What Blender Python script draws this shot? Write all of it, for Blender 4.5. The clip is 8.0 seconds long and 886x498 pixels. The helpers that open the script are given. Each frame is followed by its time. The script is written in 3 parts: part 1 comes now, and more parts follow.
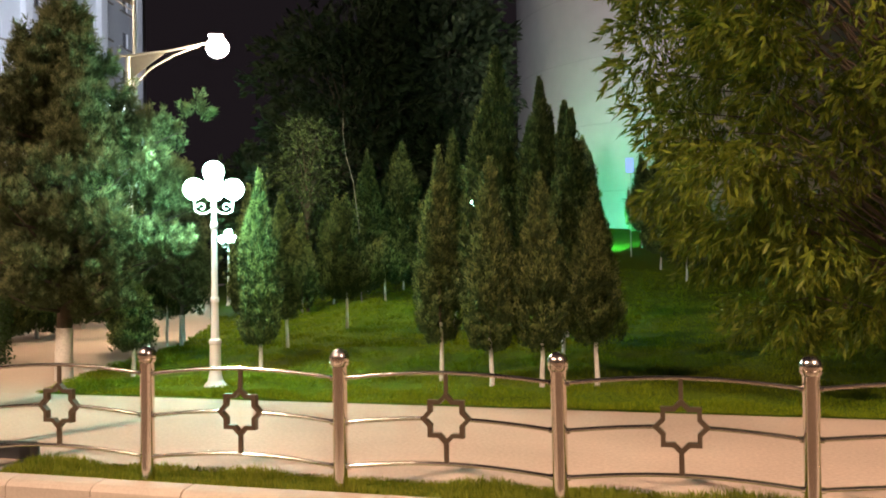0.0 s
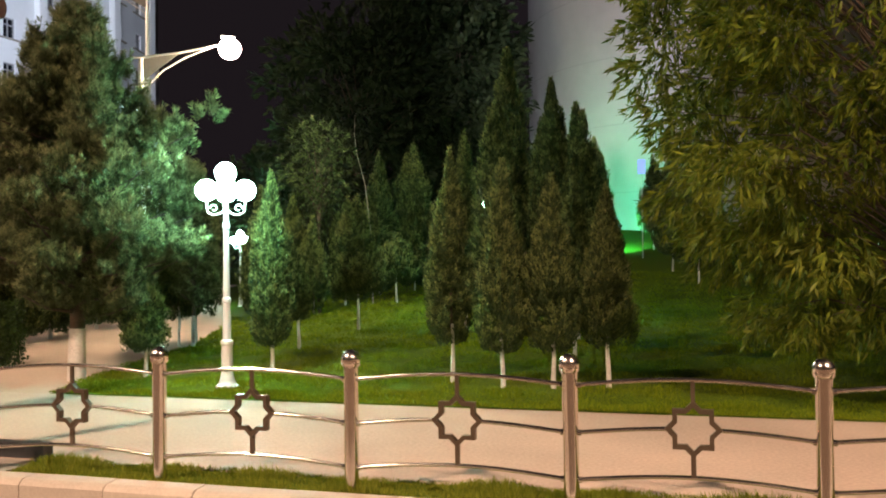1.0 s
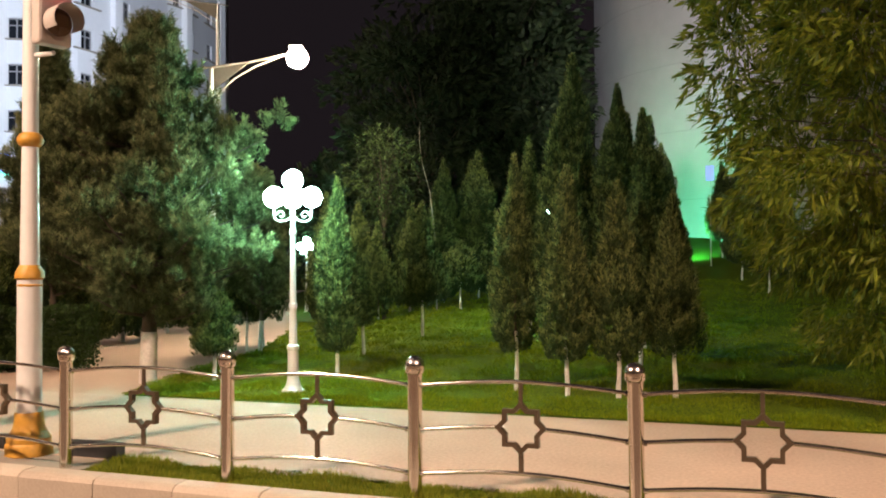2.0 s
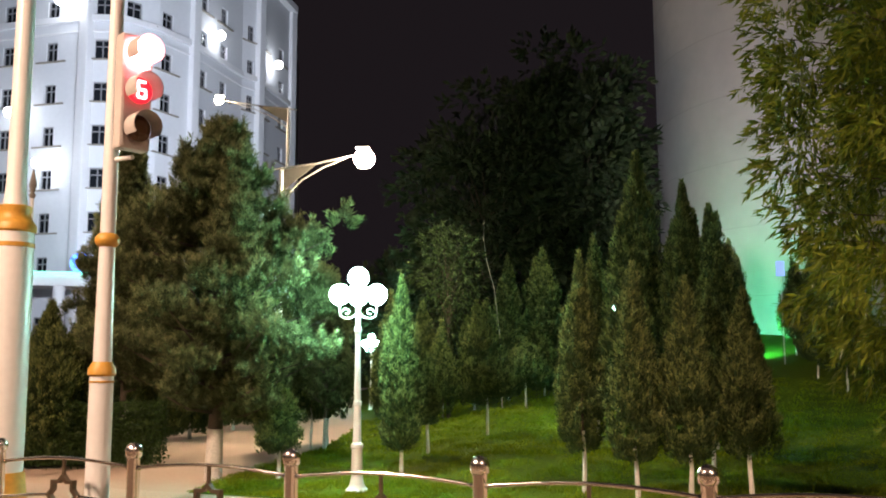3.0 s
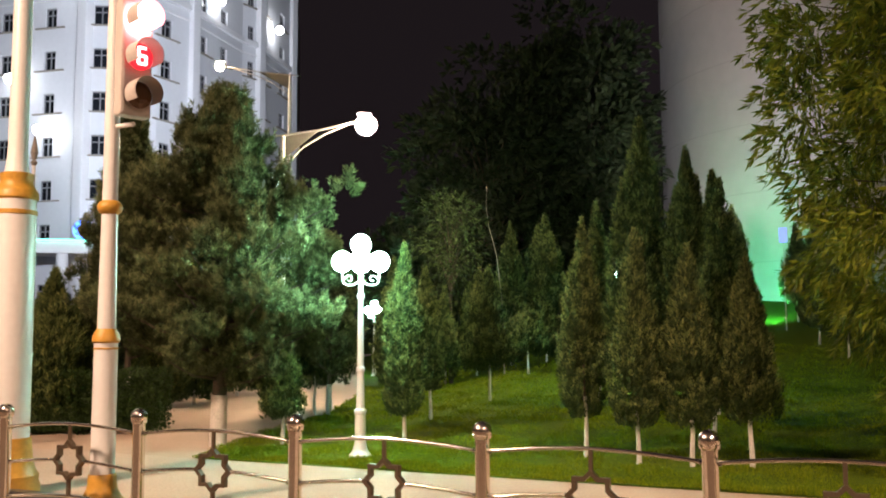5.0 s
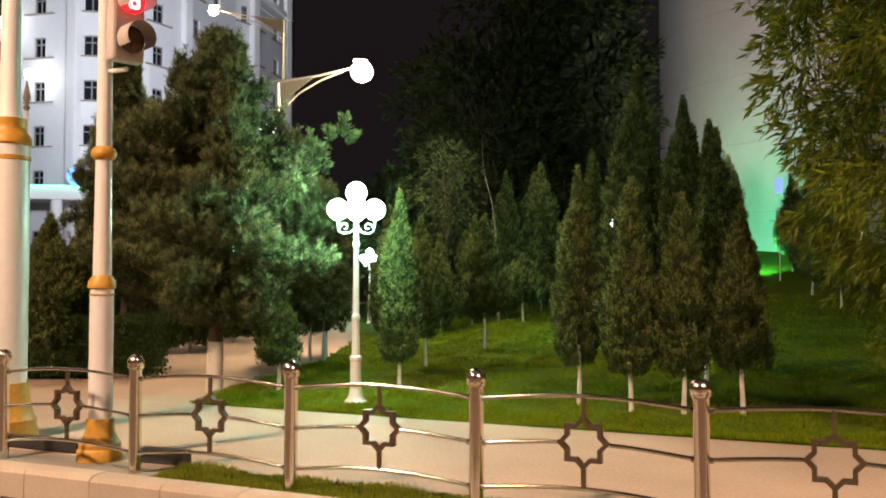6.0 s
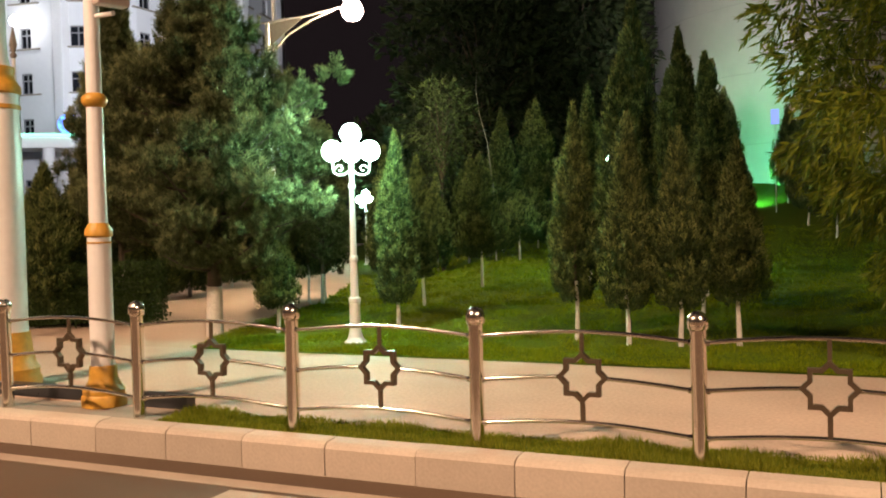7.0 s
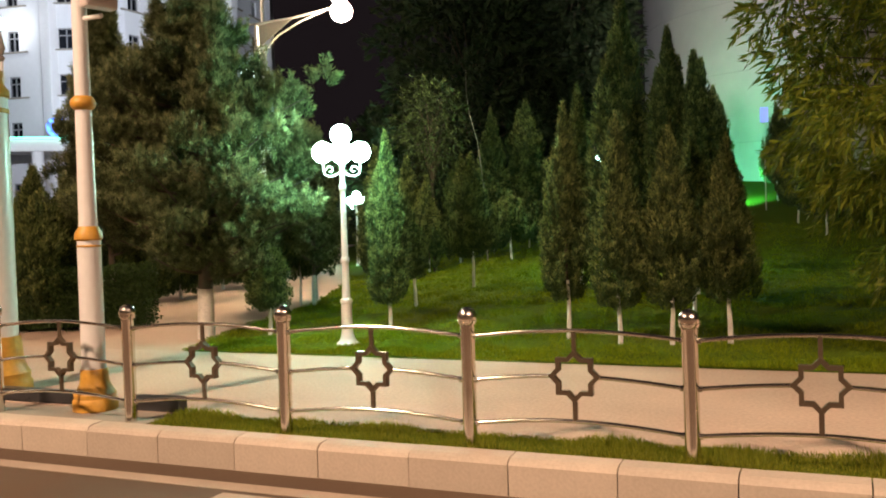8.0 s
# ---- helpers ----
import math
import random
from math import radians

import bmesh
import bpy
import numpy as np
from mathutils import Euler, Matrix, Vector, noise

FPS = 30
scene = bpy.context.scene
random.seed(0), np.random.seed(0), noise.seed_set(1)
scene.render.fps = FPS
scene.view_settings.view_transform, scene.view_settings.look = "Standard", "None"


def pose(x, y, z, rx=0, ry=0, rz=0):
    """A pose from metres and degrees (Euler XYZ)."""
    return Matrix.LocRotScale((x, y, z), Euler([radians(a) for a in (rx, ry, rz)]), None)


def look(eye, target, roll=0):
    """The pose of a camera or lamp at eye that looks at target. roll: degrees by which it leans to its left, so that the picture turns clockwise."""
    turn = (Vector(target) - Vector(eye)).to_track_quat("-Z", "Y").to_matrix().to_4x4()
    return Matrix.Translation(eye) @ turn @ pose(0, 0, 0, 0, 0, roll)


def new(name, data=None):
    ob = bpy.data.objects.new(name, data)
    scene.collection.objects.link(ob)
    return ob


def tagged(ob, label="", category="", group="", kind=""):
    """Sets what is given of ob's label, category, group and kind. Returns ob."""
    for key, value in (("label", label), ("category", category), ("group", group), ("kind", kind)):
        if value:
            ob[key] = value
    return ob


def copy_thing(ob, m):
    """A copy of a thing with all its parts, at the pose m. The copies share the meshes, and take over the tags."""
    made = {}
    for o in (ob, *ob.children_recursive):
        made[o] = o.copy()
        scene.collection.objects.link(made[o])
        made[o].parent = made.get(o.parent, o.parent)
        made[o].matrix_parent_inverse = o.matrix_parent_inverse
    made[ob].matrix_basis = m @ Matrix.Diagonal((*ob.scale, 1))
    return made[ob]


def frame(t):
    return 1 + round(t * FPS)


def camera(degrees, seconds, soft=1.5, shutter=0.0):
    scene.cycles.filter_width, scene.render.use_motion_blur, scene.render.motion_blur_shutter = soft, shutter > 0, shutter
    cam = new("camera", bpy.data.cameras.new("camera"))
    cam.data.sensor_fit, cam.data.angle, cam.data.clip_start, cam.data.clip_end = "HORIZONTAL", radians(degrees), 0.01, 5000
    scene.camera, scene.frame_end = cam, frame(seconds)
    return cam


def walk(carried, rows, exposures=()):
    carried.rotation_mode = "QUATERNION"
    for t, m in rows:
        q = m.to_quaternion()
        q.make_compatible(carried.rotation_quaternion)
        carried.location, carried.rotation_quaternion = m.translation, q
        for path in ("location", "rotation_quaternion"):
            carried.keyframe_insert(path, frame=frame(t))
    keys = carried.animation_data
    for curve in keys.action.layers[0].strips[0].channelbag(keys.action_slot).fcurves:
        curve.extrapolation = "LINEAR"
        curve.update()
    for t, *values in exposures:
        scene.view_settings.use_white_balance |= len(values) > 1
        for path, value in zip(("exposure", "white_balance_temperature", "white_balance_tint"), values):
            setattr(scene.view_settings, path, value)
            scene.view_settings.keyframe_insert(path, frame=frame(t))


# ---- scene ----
# camera: stands still at the kerb opposite, turning by hand
cam = camera(51.2, 8.0, 1.9)
EYE = (0.0, 0.0, 1.61)
# seconds, yaw to the left of the fence's normal, pitch, roll
TURNS = [
    (0.0, 15.80, 0.78, -0.75), (0.5, 16.09, 0.82, -0.65), (1.0, 16.50, 0.87, -0.66), (1.2, 16.66, 0.94, -0.68),
    (2.3, 22.27, 1.98, -0.31), (2.5, 23.19, 3.88, -0.18), (2.7, 23.86, 5.67, -0.20), (3.0, 24.44, 7.35, -0.22),
    (3.5, 24.66, 7.44, -0.28), (4.0, 24.67, 7.27, -0.24), (4.5, 24.56, 7.04, -0.22), (4.7, 24.58, 6.50, -0.26),
    (5.8, 24.39, 2.38, -0.01), (6.0, 24.33, 2.11, 0.05), (6.5, 24.35, 1.78, -0.07), (6.8, 24.28, -0.70, -0.92),
    (7.0, 24.16, -1.63, -1.33), (7.5, 23.66, -1.58, -1.55), (8.0, 23.62, -1.62, -1.80),
]


def aim(yaw, pitch, roll):
    return pose(*EYE, 0, 0, yaw) @ pose(0, 0, 0, 90 + pitch) @ pose(0, 0, 0, 0, 0, roll)


# seconds, stops, kelvin, tint
EXPOSURES = [(0.0, 0.16, 6400, 12), (1.2, 0.16, 6400, 12), (2.5, 0.16, 6400, 11), (4.7, 0.16, 6550, 12), (6.0, -0.02, 7000, 13), (7.0, -0.02, 7100, 13), (8.0, -0.02, 6750, 11)]
walk(cam, [(t, aim(yaw, pitch, roll)) for t, yaw, pitch, roll in TURNS], EXPOSURES)

# world: night sky over a lit town
world = bpy.data.worlds.new("night")
world.use_nodes = True
bg = world.node_tree.nodes["Background"]
bg.inputs["Color"].default_value = (0.36, 0.27, 0.32, 1)
bg.inputs["Strength"].default_value = 0.028
scene.world = world


def lamp(name, kind, place, power, colour, size=0.2, target=None, angle=90, blend=0.6):
    data = bpy.data.lights.new(name, kind)
    data.energy, data.color = power, colour
    if kind == "SPOT":
        data.spot_size, data.spot_blend = radians(angle), blend
    data.shadow_soft_size = size
    ob = new(name, data)
    ob.matrix_world = look(place, target) if target else pose(*place)
    return ob


# assumed street lighting of the road: unseen spots added overhead, without poles
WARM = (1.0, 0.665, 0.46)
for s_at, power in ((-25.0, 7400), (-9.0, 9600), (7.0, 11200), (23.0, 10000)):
    lamp("unseen_road_light", "SPOT", (s_at, -1.5, 9.5), power, WARM, 0.5, (s_at, 3.0, 0.0), 134, 0.9)




# ---- materials ----
def material(name, colour, rough=0.6, metal=0.0, grain=None, vary=0.25, bump=0.0, second=None, random_piece=0.0, coarse=None):
    """Principled material: base colour with fine and coarse variation and relief."""
    m = bpy.data.materials.new(name)
    m.use_nodes = True
    nodes, links = m.node_tree.nodes, m.node_tree.links
    b = nodes["Principled BSDF"]
    b.inputs["Roughness"].default_value, b.inputs["Metallic"].default_value = rough, metal
    b.inputs["Base Color"].default_value = (*colour, 1)
    if grain:
        pos = nodes.new("ShaderNodeTexCoord")
        fine = nodes.new("ShaderNodeTexNoise")
        fine.inputs["Scale"].default_value, fine.inputs["Detail"].default_value = grain, 5
        big = nodes.new("ShaderNodeTexNoise")
        big.inputs["Scale"].default_value, big.inputs["Detail"].default_value = coarse or grain * 0.06, 3
        links.new(pos.outputs["Object"], fine.inputs["Vector"])
        links.new(pos.outputs["Object"], big.inputs["Vector"])
        add = nodes.new("ShaderNodeMath")
        add.operation = "ADD"
        links.new(fine.outputs["Fac"], add.inputs[0])
        links.new(big.outputs["Fac"], add.inputs[1])
        ramp = nodes.new("ShaderNodeMapRange")
        ramp.inputs["From Min"].default_value, ramp.inputs["From Max"].default_value = 0.65, 1.35
        links.new(add.outputs[0], ramp.inputs["Value"])
        mix = nodes.new("ShaderNodeMix")
        mix.data_type = "RGBA"
        other = second or tuple(c * (1 - vary) for c in colour)
        mix.inputs[6].default_value, mix.inputs[7].default_value = (*other, 1), (*colour, 1)
        links.new(ramp.outputs["Result"], mix.inputs["Factor"])
        out = mix.outputs[2]
        if random_piece:
            info = nodes.new("ShaderNodeObjectInfo")
            span = nodes.new("ShaderNodeMapRange")
            span.inputs["To Min"].default_value, span.inputs["To Max"].default_value = 1 - random_piece, 1 + random_piece
            links.new(info.outputs["Random"], span.inputs["Value"])
            tone = nodes.new("ShaderNodeVectorMath")
            tone.operation = "SCALE"
            links.new(out, tone.inputs[0])
            links.new(span.outputs["Result"], tone.inputs["Scale"])
            out = tone.outputs[0]
        links.new(out, b.inputs["Base Color"])
        wear = nodes.new("ShaderNodeMapRange")
        wear.inputs["To Min"].default_value, wear.inputs["To Max"].default_value = max(rough - 0.08, 0.02), min(rough + 0.1, 1)
        links.new(big.outputs["Fac"], wear.inputs["Value"])
        links.new(wear.outputs["Result"], b.inputs["Roughness"])
        if bump:
            relief = nodes.new("ShaderNodeBump")
            relief.inputs["Strength"].default_value, relief.inputs["Distance"].default_value = 0.6, bump
            links.new(fine.outputs["Fac"], relief.inputs["Height"])
            links.new(relief.outputs["Normal"], b.inputs["Normal"])
    return m


def leafy(name, dark, light, rough=0.55, through_light=0.25):
    """Foliage: colour varies from leaf to leaf, with some light passing through."""
    m = bpy.data.materials.new(name)
    m.use_nodes = True
    nodes, links = m.node_tree.nodes, m.node_tree.links
    b = nodes["Principled BSDF"]
    b.inputs["Roughness"].default_value, b.inputs["Specular IOR Level"].default_value = rough, 0.18
    geo = nodes.new("ShaderNodeNewGeometry")
    mix = nodes.new("ShaderNodeMix")
    mix.data_type = "RGBA"
    mix.inputs[6].default_value, mix.inputs[7].default_value = (*dark, 1), (*light, 1)
    links.new(geo.outputs["Random Per Island"], mix.inputs["Factor"])
    links.new(mix.outputs[2], b.inputs["Base Color"])
    glow = nodes.new("ShaderNodeBsdfTranslucent")
    links.new(mix.outputs[2], glow.inputs["Color"])
    blend = nodes.new("ShaderNodeMixShader")
    blend.inputs["Fac"].default_value = through_light
    links.new(b.outputs[0], blend.inputs[1])
    links.new(glow.outputs[0], blend.inputs[2])
    links.new(blend.outputs[0], nodes["Material Output"].inputs["Surface"])
    return m


def glowing(name, colour, strength):
    m = bpy.data.materials.new(name)
    m.use_nodes = True
    b = m.node_tree.nodes["Principled BSDF"]
    b.inputs["Base Color"].default_value = (0.12 * colour[0] + 0.02, 0.12 * colour[1] + 0.02, 0.12 * colour[2] + 0.02, 1)
    b.inputs["Emission Color"].default_value = (*colour, 1)
    b.inputs["Emission Strength"].default_value = strength
    return m


STEEL = material("stainless steel", (0.80, 0.74, 0.66), 0.17, 1.0, 60, 0.12)
STEEL_DULL = material("brushed steel bar", (0.17, 0.13, 0.09), 0.42, 0.75, 80, 0.25)
PAVING = material("pavement", (0.62, 0.475, 0.375), 0.75, 0, 30, 0.36, 0.002, coarse=0.6)
PATH = material("park path", (0.55, 0.41, 0.31), 0.8, 0, 30, 0.2, 0.003, coarse=0.5)
KERB = material("kerb stone", (0.50, 0.43, 0.35), 0.7, 0, 42, 0.22, 0.002, random_piece=0.08, coarse=2.6)
ASPHALT = material("asphalt", (0.11, 0.068, 0.040), 0.75, 0, 120, 0.45, 0.004, coarse=0.7)
LINE = material("road paint", (0.42, 0.34, 0.27), 0.6, 0, 60, 0.35, 0.001)
SOIL = material("lawn soil", (0.09, 0.14, 0.006), 0.95, 0, 25, 0.5, 0.03, coarse=0.35)
SOIL.node_tree.nodes["Principled BSDF"].inputs["Specular IOR Level"].default_value = 0.08
GRANITE = material("dark granite", (0.045, 0.045, 0.05), 0.3, 0, 160, 0.5)
SLAB = material("worn slab and sill shade", (0.30, 0.27, 0.23), 0.7, 0, 30, 0.3, 0.002)
WHITE = material("white enamel", (0.74, 0.74, 0.74), 0.35, 0, 14, 0.1, coarse=1.3)
GOLD = material("gold paint", (0.60, 0.32, 0.045), 0.46, 0.0, 22, 0.35)
LIME = material("limewash", (0.72, 0.68, 0.62), 0.9, 0, 40, 0.35, 0.004, coarse=6)
BARK = material("bark", (0.10, 0.075, 0.05), 0.95, 0, 45, 0.5, 0.01)
RENDERED = material("building render", (0.66, 0.67, 0.70), 0.85, 0, 3.0, 0.08, coarse=0.12)
UNSEEN_WALL = material("unseen reflection wall", (0.12, 0.10, 0.09), 0.9, 0, 6, 0.2)
TRIM = material("building trim", (0.74, 0.74, 0.76), 0.8, 0, 4.0, 0.08)
FRAME = material("window frame", (0.22, 0.22, 0.23), 0.5)
GLASS = material("dark window glass", (0.012, 0.014, 0.018), 0.08)
CONCRETE = material("tower concrete", (0.46, 0.44, 0.43), 0.85, 0, 1.6, 0.12, coarse=0.1)
JOINT = material("joint shadow gap", (0.385, 0.37, 0.36), 0.9)
SHELL = material("signal housing", (0.55, 0.50, 0.47), 0.45, 0, 30, 0.15)
LENS_OFF = material("unlit signal lens", (0.10, 0.055, 0.03), 0.25, 0, 90, 0.3)
CYPRESS = leafy("arborvitae sprays", (0.024, 0.048, 0.016), (0.092, 0.130, 0.043))
PINE = leafy("pine needles", (0.030, 0.046, 0.018), (0.130, 0.155, 0.062))
LEAF = leafy("lance leaves", (0.045, 0.085, 0.008), (0.21, 0.25, 0.026), 0.45, 0.3)
# lighter copies of both foliage colours: light painted into the tips
CYPRESS_LIT_TIP = leafy("arborvitae lit tips", (0.080, 0.115, 0.034), (0.26, 0.295, 0.098))
PINE_LIT_TIP = leafy("pine lit tip needles", (0.10, 0.125, 0.052), (0.28, 0.305, 0.14))
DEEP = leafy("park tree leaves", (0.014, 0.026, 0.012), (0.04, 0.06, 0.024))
# yellower copy of the grass below, with the warm street light in its colour
VERGE_GRASS_LIT = leafy("warm lit roadside grass blades", (0.11, 0.135, 0.008), (0.27, 0.29, 0.028), 0.6, 0.3)
GRASS = leafy("grass blades", (0.09, 0.145, 0.003), (0.23, 0.29, 0.008), 0.6, 0.3)
HEDGE = leafy("hedge leaves", (0.02, 0.04, 0.01), (0.05, 0.09, 0.02))
GLOBE = glowing("lamp globe", (0.44, 1.0, 0.84), 155)
SODIUM = glowing("street luminaire", (1.0, 0.78, 0.52), 1000)
RED = glowing("red signal", (1.0, 0.24, 0.27), 55)
RED_DIM = glowing("red disc", (1.0, 0.015, 0.03), 1.5)
DIGIT = glowing("countdown digit", (1.0, 0.55, 0.55), 5)
FLOOD = glowing("floodlight face", (0.9, 0.95, 1.0), 30)
NEON_BLUE = glowing("blue neon", (0.05, 0.22, 1.0), 4)
NEON_PALE = glowing("pale blue sign face", (0.25, 0.35, 1.0), 1.3)
GLOBE_FAR = glowing("far globe", (0.9, 0.97, 1.0), 12)
NEON_GREEN = glowing("green neon", (0.15, 1.0, 0.65), 4)


# ---- building blocks ----
def part(name, bm, mat, parent=None, label="", smooth=False):
    """Links a bmesh, or (verts, faces), as one mesh object."""
    data = bpy.data.meshes.new(name)
    if isinstance(bm, tuple):
        data.from_pydata(bm[0], [], bm[1])
    else:
        bmesh.ops.recalc_face_normals(bm, faces=bm.faces)
        bm.to_mesh(data)
        bm.free()
    data.materials.append(mat)
    if smooth:
        data.polygons.foreach_set("use_smooth", [True] * len(data.polygons))
        data.set_sharp_from_angle(angle=radians(38))
    ob = new(name, data)
    if parent:
        ob.parent = parent
    return tagged(ob, label)


def thing(name, place, label, category, group="", turn=0.0):
    ob = new(name)
    ob.empty_display_size = 0.1
    ob.matrix_world = pose(*place, 0, 0, turn)
    return tagged(ob, label, category, group)


def box(size, at=(0, 0, 0), bevel=0.0, bm=None):
    bm = bm or bmesh.new()
    made = bmesh.ops.create_cube(bm, size=1, matrix=Matrix.Translation(at) @ Matrix.Diagonal((*size, 1)))
    if bevel:
        edges = {e for v in made["verts"] for e in v.link_edges}
        bmesh.ops.bevel(bm, geom=list(edges), offset=bevel, segments=2, affect="EDGES", profile=0.6)
    return bm


def lathe(profile, segments=20, at=(0, 0, 0), bm=None, stripe_waves=0, groove=0.0):
    """A turned shape from (radius, height) pairs, with upright ripples for reflection stripes if asked."""
    bm = bm or bmesh.new()
    rings = []
    for r, z in profile:
        ring = []
        for a in (2 * math.pi * k / segments for k in range(segments)):
            q = max(r, 0.0005) * (1 + groove * math.cos(stripe_waves * a))
            ring.append(bm.verts.new((at[0] + q * math.cos(a), at[1] + q * math.sin(a), at[2] + z)))
        rings.append(ring)
    for low, high in zip(rings, rings[1:]):
        for k in range(segments):
            bm.faces.new((low[k], low[(k + 1) % segments], high[(k + 1) % segments], high[k]))
    bm.faces.new(list(reversed(rings[0])))
    bm.faces.new(rings[-1])
    return bm


def ball(radius, at=(0, 0, 0), rings=10, segments=18, squash=1.0):
    steps = [(-math.pi / 2 + math.pi * k / rings) for k in range(rings + 1)]
    return lathe([(radius * math.cos(a), radius * squash * math.sin(a)) for a in steps], segments, at)


def tube(points, radius, segments=10, bm=None):
    """A round bar along a line of points; radius may be a list."""
    bm = bm or bmesh.new()
    points = [Vector(p) for p in points]
    radii = radius if isinstance(radius, (list, tuple)) else [radius] * len(points)
    rings = []
    for k, p in enumerate(points):
        way = (points[min(k + 1, len(points) - 1)] - points[max(k - 1, 0)]).normalized()
        side = way.cross(Vector((0, 1, 0) if abs(way.y) < 0.9 else (1, 0, 0))).normalized()
        up = side.cross(way)
        rings.append([bm.verts.new(p + radii[k] * (math.cos(a) * side + math.sin(a) * up))
                      for a in (2 * math.pi * j / segments for j in range(segments))])
    for low, high in zip(rings, rings[1:]):
        for j in range(segments):
            bm.faces.new((low[j], low[(j + 1) % segments], high[(j + 1) % segments], high[j]))
    bm.faces.new(list(reversed(rings[0])))
    bm.faces.new(rings[-1])
    return bm


def blades(name, base, way, length, width, mat, parent=None, rng=None, fold=0.15, label=""):
    """Many leaf-shaped blades as one mesh: base points, directions, lengths and widths as arrays."""
    rng = rng or np.random.default_rng(1)
    n = len(base)
    way = way / np.linalg.norm(way, axis=1, keepdims=True)
    side = np.cross(way, rng.normal(size=(n, 3)))
    side /= np.linalg.norm(side, axis=1, keepdims=True) + 1e-9
    up = np.cross(side, way)
    length, width = np.broadcast_to(length, n)[:, None], np.broadcast_to(width, n)[:, None]
    mid = base + way * length * 0.45 + up * width * fold
    verts = np.stack([base, mid - side * width / 2, base + way * length, mid + side * width / 2], 1).reshape(-1, 3)
    tris = (np.arange(n)[:, None, None] * 4 + np.array([[0, 1, 2], [0, 2, 3]])).reshape(-1, 3)
    data = bpy.data.meshes.new(name)
    data.vertices.add(len(verts))
    data.vertices.foreach_set("co", verts.astype(np.float32).ravel())
    data.loops.add(tris.size)
    data.loops.foreach_set("vertex_index", tris.ravel().astype(np.int32))
    data.polygons.add(len(tris))
    data.polygons.foreach_set("loop_start", np.arange(0, tris.size, 3, dtype=np.int32))
    data.update(calc_edges=True)
    data.materials.append(mat)
    ob = new(name, data)
    if parent:
        ob.parent = parent
    return tagged(ob, label)


def smooth01(v):
    v = np.clip(v, 0, 1)
    return v * v * (3 - 2 * v)


def path_edge(n):
    """Where the lawn begins beside the park path, for a distance n from the road."""
    return np.interp(n, [9.9, 13.0, 16.5, 22.8, 30.0, 60.0], [-8.2, -9.3, -10.2, -13.0, -17.0, -34.0])


def hill(s, n):
    """Height of the lawn."""
    inside = smooth01((s - path_edge(n)) / 5.0)
    rise = 0.035 * np.maximum(n - 11.0, 0) * inside
    return rise + 0.004 * np.maximum(n - 18.0, 0) ** 2 * smooth01((s + 13.0) / 7.0) * (n < 70)


# ---- ground ----
def strip(name, s0, s1, n0, n1, top, mat, label, category, thick=0.3):
    ob = part(name, box((s1 - s0, n1 - n0, thick), ((s0 + s1) / 2, (n0 + n1) / 2, top - thick / 2)), mat)
    return tagged(ob, label, category, kind="structure")


ROAD_Z = -0.24
part("ground", box((900, 900, 0.2), (0, 200, -0.42)), SOIL)
tagged(bpy.data.objects["ground"], "dark bare ground reaching the horizon", "ground", kind="structure")
road = strip("road", -60, 60, -14.0, 5.86, ROAD_Z, ASPHALT, "dark grey asphalt road beside the kerb", "road", 0.08)
part("road_line", box((120, 0.16, 0.004), (0, 5.42, ROAD_Z + 0.003)), LINE, road, "faded pale edge line")
part("road_line", box((2.6, 0.5, 0.004), (-2.75, 5.02, ROAD_Z + 0.003)), LINE, road, "white painted road marking")
strip("pavement", -60, 40, 6.50, 9.92, 0.0, PAVING, "smooth beige concrete pavement behind the fence", "pavement")
# unseen pavement and wall behind the camera, added to shape reflections in the steel
strip("pavement", -60, 60, -20.0, -14.0, 0.0, PAVING, "unseen pale pavement added on the other side of the road", "pavement")
strip("wall_unseen", -60, 60, -20.6, -20.0, 9.0, UNSEEN_WALL, "unseen dark wall added across the road for reflections", "wall", 9.5)
strip("pavement", -60, -5.45, 6.0, 6.50, -0.004, SLAB, "worn grey paving beside the kerb", "pavement")


def lawn():
    """Sloping lawn from the pavement to the far trees."""
    ss, nn = np.linspace(-60, 60, 121), np.concatenate([np.linspace(9.92, 30, 41), np.linspace(32, 110, 40)])
    grid_s, grid_n = np.meshgrid(ss, nn)
    edge = path_edge(grid_n)
    grid_s = np.where(grid_s < edge, edge, grid_s)
    z = hill(grid_s, grid_n) + 0.035 * smooth01((grid_s - edge) / 0.2) * smooth01((grid_n - 9.9) / 0.3) - 0.003
    verts = np.stack([grid_s, grid_n, z], -1).reshape(-1, 3)
    w = len(ss)
    faces = [(j * w + k, j * w + k + 1, (j + 1) * w + k + 1, (j + 1) * w + k) for j in range(len(nn) - 1) for k in range(w - 1)
             if grid_s[j, k + 1] > edge[j, k] + 1e-6 or grid_s[j + 1, k + 1] > edge[j + 1, k] + 1e-6]
    ob = part("lawn", (verts.tolist(), faces), SOIL, smooth=True)
    tagged(ob, "mown green lawn rising gently towards the trees", "lawn", kind="structure")


lawn()
strip("park_path", -60, 10, 9.92, 70, -0.02, PATH, "pale path branching off into the park", "path")
verge = strip("verge", -5.44, 40, 6.0, 6.497, -0.012, SOIL, "narrow strip of soil between kerb and pavement", "verge")


